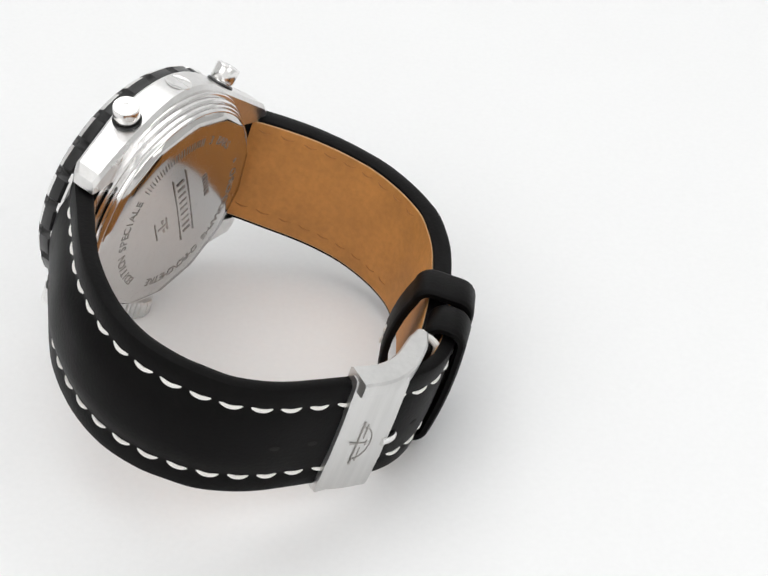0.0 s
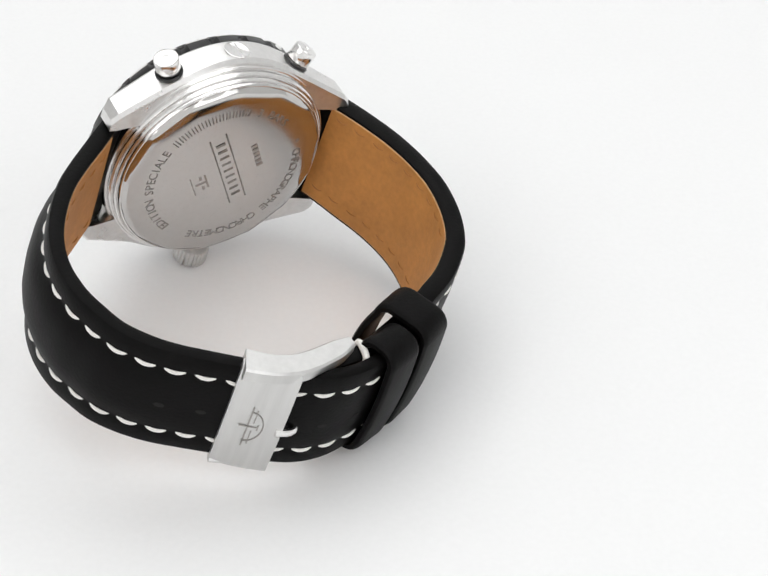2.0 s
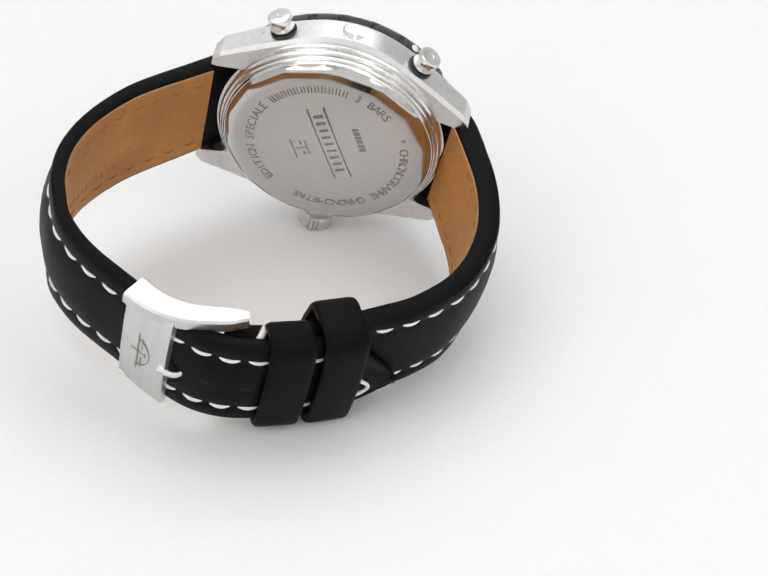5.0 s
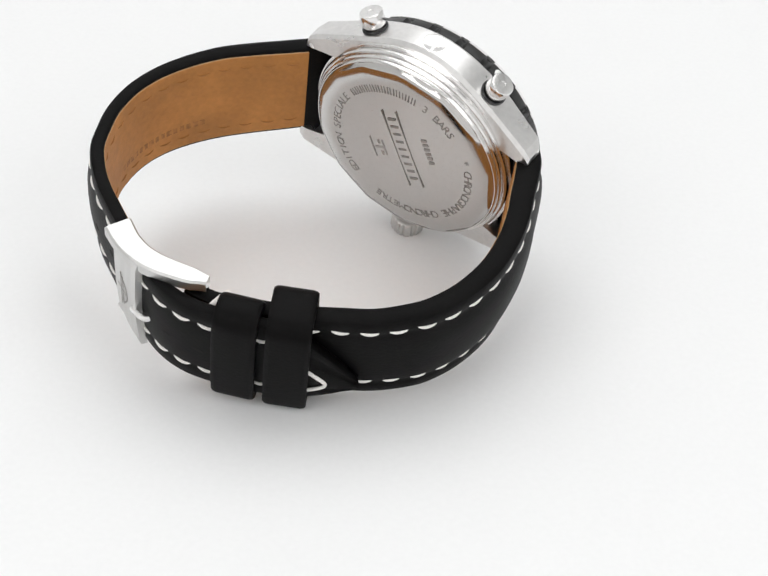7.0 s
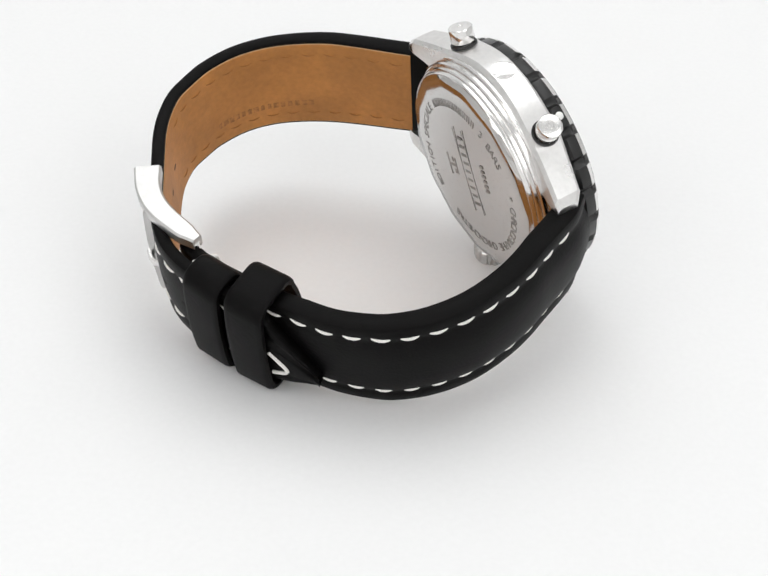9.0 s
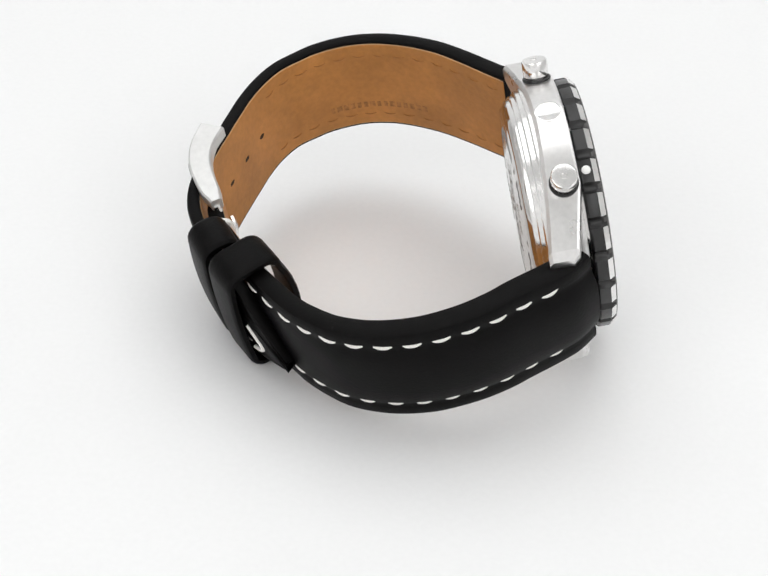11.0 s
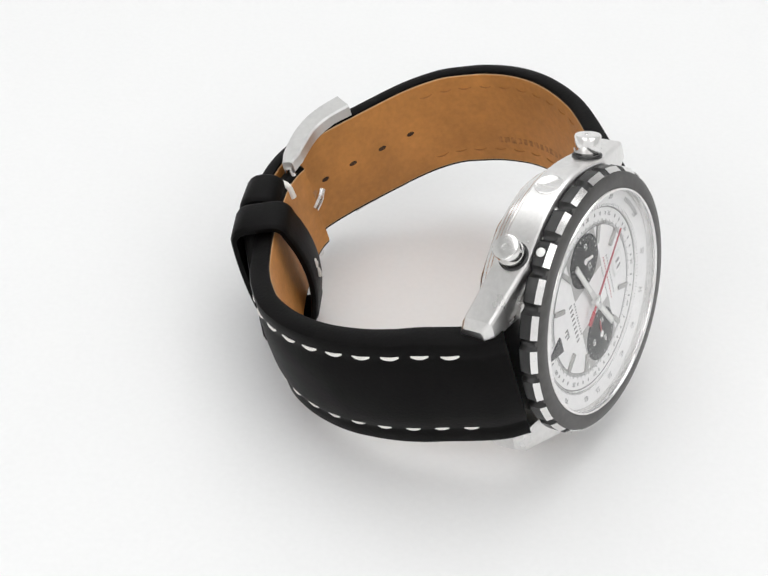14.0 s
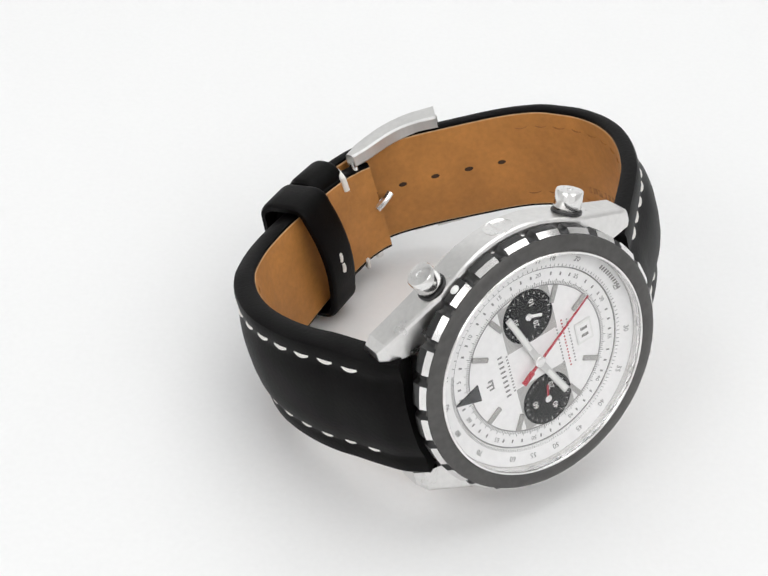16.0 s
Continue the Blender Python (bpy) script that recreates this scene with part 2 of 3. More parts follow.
def case_back():
    bm = revolve([(21.7, -7.0), (21.7, -8.25), (21.5, -8.5), (21.25, -8.5), (21.2, -8.4), (21.05, -8.4), (21.0, -9.25), (20.75, -9.5), (20.6, -9.45),
                  (20.55, -9.35), (20.4, -9.35), (20.35, -10.15), (20.15, -10.35), (20.0, -10.3), (19.95, -10.2), (19.85, -10.2), (19.8, -10.9),
                  (19.65, -11.1), (19.5, -11.1), (19.5, -7.0)], 120, closed=True)
    ob = part("case_back", bm, STEEL, watch, "polished steel case back with engraved lettering", place=REST)
    sides = 14

    def poly(a, r, h):
        step = 2 * math.pi / sides
        d = (a + 0.1) % step - step / 2
        return r * math.cos(step / 2) / math.cos(d) if r > 16 and h < -11.2 else r
    part("lid", revolve([(19.5, -8.6), (19.5, -11.0), (19.4, -11.35), (19.2, -11.6)] + [(18.9 * k / 8, lid_y(18.9 * k / 8)) for k in range(8, 0, -1)] + [(0.001, lid_y(0))], 14 * 8, radius=poly), STEEL_BACK, ob,
         "mirror-polished faceted steel lid")
    # ring lettering
    bm = bmesh.new()

    def arc_text(text, start, r, size, step, bars=False):
        a = start
        for ch in text:
            if ch != " ":
                m = on_back(a, r, lid_y(r) - 0.02) @ Matrix.Rotation(radians(-4.5), 4, "X")
                if bars:
                    flat_bar(bm, m @ Matrix.Translation((-size * 0.13, 0, 0)), size * 0.10, size * 0.66, 0.03)
                    flat_bar(bm, m @ Matrix.Translation((size * 0.13, 0, 0)), size * 0.10, size * 0.66, 0.03)
                else:
                    v, f = glyphs(ch, size, 0.03)
                    add_mesh(bm, v, f, m)
            a -= step
        return a
    a = arc_text("EDITION SPECIALE ", 231, 14.5, 2.35, 5.15)
    a = arc_text("CCCCCC-CCCCC ", a, 14.5, 2.35, 5.15, True)
    a = arc_text("3 BARS ", a, 14.5, 2.35, 5.15)
    a -= 14
    a = arc_text("* CHRONOGRAPHE CHRONOMETRE ", a, 14.5, 2.35, 5.2)
    part("ring_lettering", bm, ENGRAVED, ob, "engraved ring of capital letters", smooth=False)
    # maker's mark: two rules, a row of bars and a small emblem
    bm = bmesh.new()
    base = on_back(0, 0, -12.15, 208)
    base.translation = Vector((0.2, -12.44, 1.4))
    for dy in (-1.75, 1.45):
        flat_bar(bm, base @ Matrix.Translation((0, dy, 0)), 17.5, 0.28, 0.03)
    for i in range(9):
        flat_bar(bm, base @ Matrix.Translation((-6.8 + 1.7 * i, -0.15, 0)), 0.55, 1.8, 0.03)
    part("maker_mark", bm, ENGRAVED, ob, "engraved row of bars between two lines", smooth=False)
    bm = bmesh.new()
    for dx, dy, w, h in ((-0.2, 4.3, 3.4, 0.35), (-0.2, 5.4, 0.5, 2.2), (-1.5, 5.2, 0.9, 0.5), (1.1, 5.2, 0.9, 0.5), (-0.2, 7.0, 4.6, 0.25)):
        flat_bar(bm, base @ Matrix.Translation((dx, dy, 0)), w, h, 0.03)
    for i in range(6):
        flat_bar(bm, base @ Matrix.Translation((-2.4 + 1.0 * i, -6.0, 0)), 0.6, 1.2, 0.03)
    part("emblem", bm, ENGRAVED_SOFT, ob, "small engraved emblem", smooth=False)
    return ob


def pusher(x):
    """Stands square on the sloping flank of the case."""
    place = REST @ Matrix.Translation(Vector((x, -5.0, 18.5)) * MM) @ Matrix.Rotation(math.copysign(radians(24), x), 4, "Y") @ Matrix.Rotation(radians(90), 4, "X")
    bm = revolve([(1.9, -0.8), (1.9, 0.6), (1.75, 0.7), (1.75, 1.9)], 40)
    ob = part("pusher", bm, STEEL, watch, "cylindrical steel chronograph pusher", place=place)
    part("cap", revolve([(1.5, 1.2), (2.1, 1.22), (2.2, 1.35), (2.2, 3.8), (2.05, 4.02), (1.75, 4.08), (0.55, 4.08), (0.45, 3.95), (0.001, 3.95)], 48), STEEL, ob)
    part("collar", revolve([(2.45, -0.8), (2.45, 0.75), (2.25, 0.95), (1.85, 0.95), (1.85, -0.8)], 40, closed=True), BLACK_RUBBER, ob, "dark gasket ring")
    return ob


def crown():
    place = REST @ Matrix.Translation(Vector((1.4, -7.7, -21.0)) * MM) @ Matrix.Rotation(radians(-90), 4, "X")

    def knurl(a, r, h):
        return r - (0.28 if (int(a / (2 * math.pi) * 72) % 3 == 0 and r > 2.5) else 0)
    ob = part("crown", revolve([(2.5, 0.7), (3.1, 0.9), (3.3, 1.2), (3.3, 3.7), (3.05, 4.2), (2.0, 4.5), (0.001, 4.6)], 72, radius=knurl),
              STEEL_SATIN, watch, "knurled steel winding crown under the case", place=place)
    part("stem", revolve([(1.9, -1.5), (1.9, 1.2)], 32), STEEL, ob)
    return ob


NOTCH, COUNT = 8.5, 24


def bezel():
    def cut(a, r, h):
        d = abs(((math.degrees(a) - NOTCH + 7.5) % 15) - 7.5)
        return r - (0.85 * (1 - (d / 2.4) ** 2) if d < 2.4 and r > 21.6 else 0)
    bm = revolve([(20.3, -1.75), (21.7, -1.7), (22.1, -1.3), (22.1, 0.45), (21.95, 0.65), (21.35, 1.40), (20.3, 1.55)], 360, radius=cut, closed=True)
    ob = part("bezel", bm, BLACK_RUBBER, watch, "black rotating bezel with notched grip and steel inserts", place=FACE)
    part("bezel_face", revolve([(21.35, 1.0), (21.35, 1.5), (21.1, 1.72), (19.2, 1.85), (18.9, 1.7), (18.9, 0.4)], 144, closed=True), GREY_RING, ob, "dark grey flat bezel ring")
    part("crystal_rim", revolve([(18.95, -0.6), (18.95, 1.75), (18.75, 2.05), (18.45, 2.05), (18.3, 1.8), (18.3, -0.6)], 144, closed=True), STEEL, ob, "thin polished steel crystal rim")
    bm = revolve([(0.75, -0.4), (0.75, 0.12), (0.55, 0.3), (0.001, 0.36)], 24)
    bm.transform(Matrix.Rotation(-radians(61.5), 4, "Y") @ Matrix.Translation((22.05, -0.5, 0)) @ Matrix.Rotation(radians(-90), 4, "Z"))
    part("pip", bm, PRINT_WHITE, ob, "white marker pip on the bezel edge")
    # one steel insert, shared by all
    bm = bmesh.new()
    loops = []
    for k in range(7):
        a = radians(-5.1 + 10.2 * k / 6)
        row = [(22.00, 0.45), (22.16, 0.55), (21.50, 1.46), (21.36, 1.40)]
        loops.append([bm.verts.new((r * math.cos(a), h, r * math.sin(a))) for r, h in row])
    ring_faces(bm, loops)
    first = part("insert", fix(bm), STEEL, ob, "polished steel bezel insert")
    for k in range(COUNT):
        turn = Matrix.Rotation(-radians(NOTCH + 7.5 + 15 * k), 4, "Y")
        if k == 0:
            first.matrix_local = turn
        else:
            part_of("insert", first.data, None, ob, "polished steel bezel insert", place=turn)
    return ob


def crystal():
    top = [(18.3 * math.sin(t) / math.sin(0.42), 1.75 + 1.5 * (math.cos(t) - math.cos(0.42)) / (1 - math.cos(0.42))) for t in [0.42 * (1 - k / 10) for k in range(11)]]
    prof = [(18.3, 1.0)] + top[:-1] + [(0.001, top[-1][1])]
    low = [(0.001, top[-1][1] - 0.9)] + [(r, h - 0.9) for r, h in reversed(top[1:-1])]
    bm = revolve([(18.3, 0.9)] + prof[1:] + low, 96, closed=True)
    ob = part("crystal", bm, GLASS, watch, "clear domed watch crystal", place=FACE)
    ob.visible_shadow = False
    return ob


def dial():
    ob = part("dial", revolve([(18.3, -1.6), (18.3, -1.05), (0.001, -1.05)], 120), DIAL_WHITE, watch, "silver-white dial with two black counters", place=FACE)
    part("scale_ring", revolve([(18.25, -1.1), (18.25, -0.2), (15.4, -0.75), (15.35, -1.1)], 144, closed=True), DIAL_WHITE, ob, "white slide-rule scale ring")

    def ring(name, r0, r1, y, mat, label=""):
        part(name, revolve([(r1, y - 0.05), (r1, y), (r0, y), (r0, y - 0.05)], 120, closed=True), mat, ob, label)
    ring("scale_line", 15.15, 15.4, -0.98, PRINT_GREY)
    ring("scale_line", 12.35, 12.5, -0.985, PRINT_GREY)
    # ticks of the inner and outer scales
    bm = bmesh.new()
    for k in range(240):
        a = k * 1.5
        long = k % 4 == 0
        flat_bar(bm, on_dial(a, 12.9 if long else 12.75, -1.03), 0.10, 0.8 if long else 0.45, 0.04)
    for n in range(10, 100):
        a = 192 + 360 * math.log10(n / 30)
        for j in range(2 if n > 25 else 3):
            b = 192 + 360 * math.log10((n + j / (2 if n > 25 else 3)) / 30)
            flat_bar(bm, on_dial(b, 15.75, -0.70), 0.09, 0.75 if j == 0 else 0.5, 0.05)
    part("scale_ticks", bm, PRINT_GREY, ob, smooth=False)
    # numerals
    bm = bmesh.new()
    for n in (10, 11, 12, 13, 14, 15, 16, 17, 18, 20, 25, 30, 35, 40, 45, 50, 55, 60, 70, 80, 90):
        v, f = glyphs(str(n), 1.2, 0.02)
        add_mesh(bm, v, f, on_dial(192 + 360 * math.log10(n / 30), 16.95, -0.40) @ Matrix.Rotation(radians(11), 4, "X"))
    for n in range(1, 13):
        v, f = glyphs(str(n * 5), 1.0, 0.02)
        add_mesh(bm, v, f, on_dial(n * 30 - 15, 14.2, -1.02))
    for k in range(48):
        flat_bar(bm, on_dial(k * 7.5 + 2, 14.2, -1.03), 0.28, 0.55, 0.04) if k % 4 != 2 else None
    part("scale_numerals", bm, PRINT_GREY, ob, "printed scale numerals", smooth=False)
    bm = bmesh.new()
    for k in range(11):
        flat_bar(bm, on_dial(146 + k * 1.9, 17.3, -0.35) @ Matrix.Rotation(radians(11), 4, "X"), 0.26, 0.7, 0.05)
    part("scale_caption", bm, PRINT_GREY, ob, smooth=False)
    # applied hour markers
    first = None
    for hour in (1, 2, 4, 5, 7, 8, 10, 11):
        place = on_dial(hour * 30, 10.9, -1.0)
        place.translation *= MM
        if first is None:
            first = part("hour_marker", box(-0.42, 0.42, -1.5, 1.5, -0.05, 0.35, 0.1, 1), MARKER, ob, "applied steel baton", place=place)
        else:
            part_of("hour_marker", first.data, None, ob, "applied steel baton", place=place)
    # black triangle at twelve
    bm = prism([(10.9, 1.5), (15.4, 0.0), (10.9, -1.5)], [(-1.0, 0.0), (-0.75, 0.0)])
    part("twelve_triangle", bm, PRINT, ob, "black triangle at twelve o'clock", smooth=False)
    # grey fields, counters and their hands
    for s, turn in ((1, 200), (-1, 100)):
        z = 8.05 * s
        part("counter_field", box(-4.9, 4.6, -1.04, -0.99, min(z - 4.6 * s, z + 3.7 * s), max(z - 4.6 * s, z + 3.7 * s), 0.02, 1), DIAL_GREY, ob, "brushed grey square field")
        c = part("counter", revolve([(4.55, -1.0), (4.55, -0.93), (4.35, -0.90), (0.001, -0.90)], 64, centre=(-0.3, z)), DIAL_BLACK, ob, "black chronograph counter")
        bm = bmesh.new()
        for k in range(24):
            a = radians(k * 15)
            m = on_dial(k * 15, 0, -0.9)
            m.translation = Vector((-0.3 + 3.9 * math.cos(a), -0.9, z + 3.9 * math.sin(a)))
            flat_bar(bm, m, 0.12, 0.55 if k % 6 == 0 else 0.3, 0.03)
        for n, a in ((("10", 120), ("20", 240), ("30", 0)) if s > 0 else (("20", 120), ("40", 240), ("60", 0))):
            m = on_dial(0, 0, -0.89)
            m.translation = Vector((-0.3 + 2.3 * math.cos(radians(a)), -0.89, z + 2.3 * math.sin(radians(a))))
            v, f = glyphs(n, 1.35, 0.02)
            add_mesh(bm, v, f, m)
        part("counter_print", bm, PRINT_WHITE, c, smooth=False)
        bm = bmesh.new()
        m = on_dial(turn, 0, -0.8)
        m.translation = Vector((-0.3, -0.8, z))
        flat_bar(bm, m @ Matrix.Translation((0, 1.0, 0)), 0.5 if s > 0 else 0.3, 3.0, 0.1)
        part("counter_hand", bm, PRINT_WHITE if s > 0 else RED, c, smooth=False)
        part("hand_hub", revolve([(0.62, -0.82), (0.62, -0.62), (0.4, -0.55), (0.001, -0.55)], 24, centre=(-0.3, z)), STEEL, c)
    # date window
    w = part("date_window", box(-10.9, -7.7, -1.0, -0.80, -2.0, 2.0, 0.12, 1), PRINT_WHITE, ob, "white framed date window")
    part("date_disc", box(-10.5, -8.1, -0.80, -0.77, -1.5, 1.5), DIAL_WHITE, w)
    bm = bmesh.new()
    for dz in (-0.62, 0.62):
        flat_bar(bm, on_dial(0, 0, -0.76) @ Matrix.Translation((dz, -9.3, 0)), 0.5, 1.3, 0.03)
    part("date_figures", bm, PRINT_GREY, w, "dark date figures", smooth=False)
    # maker's row, emblem and captions as plain bars
    bm = bmesh.new()
    for i in range(9):
        flat_bar(bm, on_dial(0, 0, -1.03) @ Matrix.Translation((-3.6 + i * 0.92, 6.1, 0)), 0.30, 0.85, 0.05)
    for i in range(12):
        flat_bar(bm, on_dial(0, 0, -1.03) @ Matrix.Translation((-3.3 + i * 0.6, 4.9, 0)), 0.22, 0.34, 0.04)
    for dx, dy, bw, bh in ((0, 8.3, 1.7, 0.25), (0, 8.9, 0.3, 1.1), (-0.75, 8.7, 0.3, 0.7), (0.75, 8.7, 0.3, 0.7)):
        flat_bar(bm, on_dial(0, 0, -1.03) @ Matrix.Translation((dx, dy, 0)), bw, bh, 0.05)
    part("maker_row", bm, PRINT_GREY, ob, smooth=False)
    for u, mat, n in ((-4.7, PRINT_GREY, 13), (-5.8, RED, 15), (-6.8, PRINT_GREY, 14)):
        bm = bmesh.new()
        for i in range(n):
            flat_bar(bm, on_dial(0, 0, -1.03) @ Matrix.Translation(((i - n / 2) * 0.62, u, 0)), 0.26, 0.26, 0.04)
        part("caption", bm, mat, ob, smooth=False)
    return ob


def hand(name, angle, tail, length, width, y, mat, label, inlay=None, taper=0.75):
    bm = bmesh.new()
    pts = [(-width / 2, -tail), (width / 2, -tail), (width / 2 * taper, length), (-width / 2 * taper, length)]
    low, top = ([bm.verts.new((x, z, h)) for x, z in pts] for h in (0, 0.18))
    ring_faces(bm, [low, top])
    m = on_dial(angle, 0, y)
    bm.transform(m)
    ob = part(name, fix(bm), mat, watch, label, smooth=False, place=FACE)
    if inlay:
        bm = bmesh.new()
        flat_bar(bm, m @ Matrix.Translation((0, (length + 2.6) / 2, 0.18)), width * 0.55, length - 3.4, 0.05)
        part("inlay", bm, inlay, ob, "white luminous inlay", smooth=False)
    return ob


def dial_pointers():
    hand("hour_hand", 245.6, 1.2, 8.9, 1.2, -0.45, STEEL_SATIN, "steel baton hour hand with white inlay", PRINT_WHITE, 0.95)
    hand("minute_hand", 70.2, 1.2, 10.6, 1.15, -0.2, STEEL_SATIN, "steel baton minute hand with white inlay", PRINT_WHITE, 0.9)
    ob = hand("chronograph_hand", 149.0, 4.3, 12.6, 0.5, 0.05, RED, "slim red chronograph seconds hand", None, 0.35)
    m = on_dial(329, 0, 0.06)
    bm = bmesh.new()
    flat_bar(bm, m @ Matrix.Translation((0, 3.2, 0)), 0.95, 2.4, 0.2)
    part("counterweight", bm, RED, ob, smooth=False)
    part("hub", revolve([(0.95, -0.5), (0.95, 0.25), (0.7, 0.4), (0.001, 0.4)], 32), STEEL, ob)


# ---- strap ----
class Shape:
    """Middle, half width and seam of a band, evenly spaced along its length."""

    def __init__(self, mids, halves, seam_in, seam_shift=0.0):
        self.mids, self.halves, self.seam_in, self.seam_shift = mids, halves, seam_in, seam_shift

    @staticmethod
    def along(values, k):
        f = min(max(k, 0.0), 1.0) * (len(values) - 1)
        i = min(int(f), len(values) - 2)
        w = f - i
        w = w * w * (3 - 2 * w) * 0.5 + w * 0.5
        return values[i] * (1 - w) + values[i + 1] * w


LONG_SHAPE = Shape((-0.5, -1.15, -1.29, -0.89, -0.43, -0.05, 0.15), (10.9, 11.40, 11.0, 10.54, 10.40, 10.2, 10.0), 3.75)
SHORT_SHAPE = Shape((0.3, 0.9, 1.05, 0.88, 0.38, -0.17, -0.72), (10.9, 11.30, 11.09, 10.82, 10.33, 9.82, 9.31), 3.25, 0.7)

LONG = [(-21.8, -4.0), (-24.8, -6.8), (-28.4, -10.4), (-33.3, -15.3), (-37.2, -19.8), (-40.8, -25.6), (-43.2, -31.3), (-44.25, -37.2),
        (-43.75, -43.2), (-42.3, -47.6), (-40.3, -51.9), (-36.9, -55.7), (-33.1, -58.6), (-28.9, -61.0), (-25.4, -62.9), (-19.3, -66.1),
        (-12.6, -68.85), (-6.8, -69.4), (-0.9, -68.2), (6.1, -65.5), (13.0, -62.1), (18.0, -58.8), (21.2, -56.3)]
SHORT = [(22.4, -2.9), (25.1, -6.3), (27.1, -10.7), (28.7, -14.9), (30.3, -18.9), (31.6, -23.4), (32.4, -28.2), (32.6, -32.6), (32.0, -37.4),
         (30.7, -42.0), (28.4, -46.7), (25.2, -50.5), (21.7, -53.7), (17.6, -56.4), (11.6, -59.8), (5.0, -62.8), (-1.5, -65.3), (-6.0, -66.1), (-8.5, -66.0)]


class Band:
    """A leather band along a curve of the outer face; depth runs inwards, towards the middle of the loop."""

    def __init__(self, points, inward, thick, puff, shape, n=120):
        self.pts, self.tan, self.length = spline(points, n)
        self.inward, self.thick, self.puff, self.shape, self.n = inward, thick, puff, shape, n

    def frame_at(self, s):
        f = min(max(s / self.length, 0), 1) * (self.n - 1)
        i = min(int(f), self.n - 2)
        p, t = self.pts[i].lerp(self.pts[i + 1], f - i), self.tan[i].lerp(self.tan[i + 1], f - i).normalized()
        nrm = Vector((-t.y, t.x)) * self.inward
        return p, t, nrm

    def mid(self, s):
        return self.shape.along(self.shape.mids, s / self.length)

    def half(self, s):
        return self.shape.along(self.shape.halves, s / self.length)

    def seam(self, s):
        return self.half(s) - self.shape.seam_in

    def near(self, u, v):
        """How far along the band the point nearest to (u, v) lies."""
        k = min(range(self.n), key=lambda i: (self.pts[i] - Vector((u, v))).length)
        return self.length * k / (self.n - 1)

    def mesh(self, section, tip=None, start=0.0):
        bm = bmesh.new()
        loops = []
        for i in range(self.n):
            s = start + (self.length - start) * i / (self.n - 1)
            p, t, nrm = self.frame_at(s)
            k, drop = 1.0, 0.0
            if tip:
                d = max(self.length - s, 0.0)
                k = min(1.0, max(0.06, (d / tip) ** 0.72))
                drop = -5.2 * max(0.0, 1 - d / tip) ** 1.1
            row = []
            for wz, depth in section(s, p.x, p.y, k):
                q = p + nrm * depth
                row.append(bm.verts.new((q.x, q.y, self.mid(s) + drop + wz)))
            loops.append(row)
        ring_faces(bm, loops)
        return fix(bm)


def leather_section(band):
    def section(s, u, v, k):
        h, st, th = band.half(s) * k, band.seam(s) * k, band.thick(s)
        puff = band.puff(s)
        c = min(0.8, th * 0.28)
        half_row = [(0.0, -puff), (st * 0.35, -0.93 * puff), (st * 0.6, -0.72 * puff), (st - 1.6, -0.38 * puff), (st - 0.6, -0.05 * puff), (st, 0.12),
                    (st + 0.6, 0.02), (h - c, 0.05), (h - c * 0.3, 0.05 + c * 0.3), (h, 0.05 + c), (h, th - 0.55), (h - 0.25, th - 0.22), (h - 0.8, th - 0.12)]
        left = [(-w, d) for w, d in reversed(half_row[1:])]
        return half_row + left[:]
    return section


def lining_section(band, wider=0.0, deeper=0.0):
    def section(s, u, v, k):
        h, th = (band.half(s) - 0.65 + wider) * k ** 2, band.thick(s) - deeper
        return [(-h, th - 0.46), (h, th - 0.46), (h, th - 0.2), (h - 0.25, th), (0.0, th + 0.02), (-h + 0.25, th), (-h, th - 0.2)]
    return section


def long_thick(s):
    return Shape.along((3.5, 2.8, 2.57, 2.53), s / 127.7)


def short_thick(s):
    return Shape.along((4.75, 4.16, 3.72, 3.0), s / 89.7)


def stitch_mesh(length, r):
    """One pulled-in stitch that sags a little between its two holes."""
    bm = bmesh.new()
    loops = []
    for k in range(11):
        x = -1 + 2 * k / 10
        e = math.sqrt(max(0.03, 1 - (abs(x) / 1.03) ** 3))
        sag = 1 - x * x
        loops.append([bm.verts.new((x * length / 2, r * 0.8 * e * math.cos(a) + 0.28 * sag - 0.14, r * e * math.sin(a) - 0.42 * sag + 0.2))
                      for a in [2 * math.pi * j / 8 for j in range(8)]])
    ring_faces(bm, loops)
    data = bpy.data.meshes.new("stitch")
    bm.transform(Matrix.Scale(MM, 4))
    fix(bm).to_mesh(data)
    bm.free()
    data.shade_smooth()
    return data


def thread_row(strap, band, data, start, end, side, inner=False, depth=0.16, pitch=4.85, inset=0.0):
    """A row of stitches along one edge of a band."""
    s = start
    while s < end:
        p, t, nrm = band.frame_at(s)
        q = p + nrm * (band.thick(s) - 0.02 if inner else depth)
        out = nrm if inner else -nrm
        x, y, z = Vector((t.x, t.y, 0)), Vector((out.x, out.y, 0)), Vector((0, 0, 1))
        if x.cross(y).z < 0:
            x = -x
        m = Matrix((x, y, z)).transposed().to_4x4()
        m.translation = Vector((q.x, q.y, band.mid(s) + band.shape.seam_shift + side * (band.seam(s) + inset))) * MM
        part_of("stitch", data, None, strap, place=m @ Matrix.Rotation(random.uniform(-0.06, 0.06), 4, "Y"))
        s += pitch


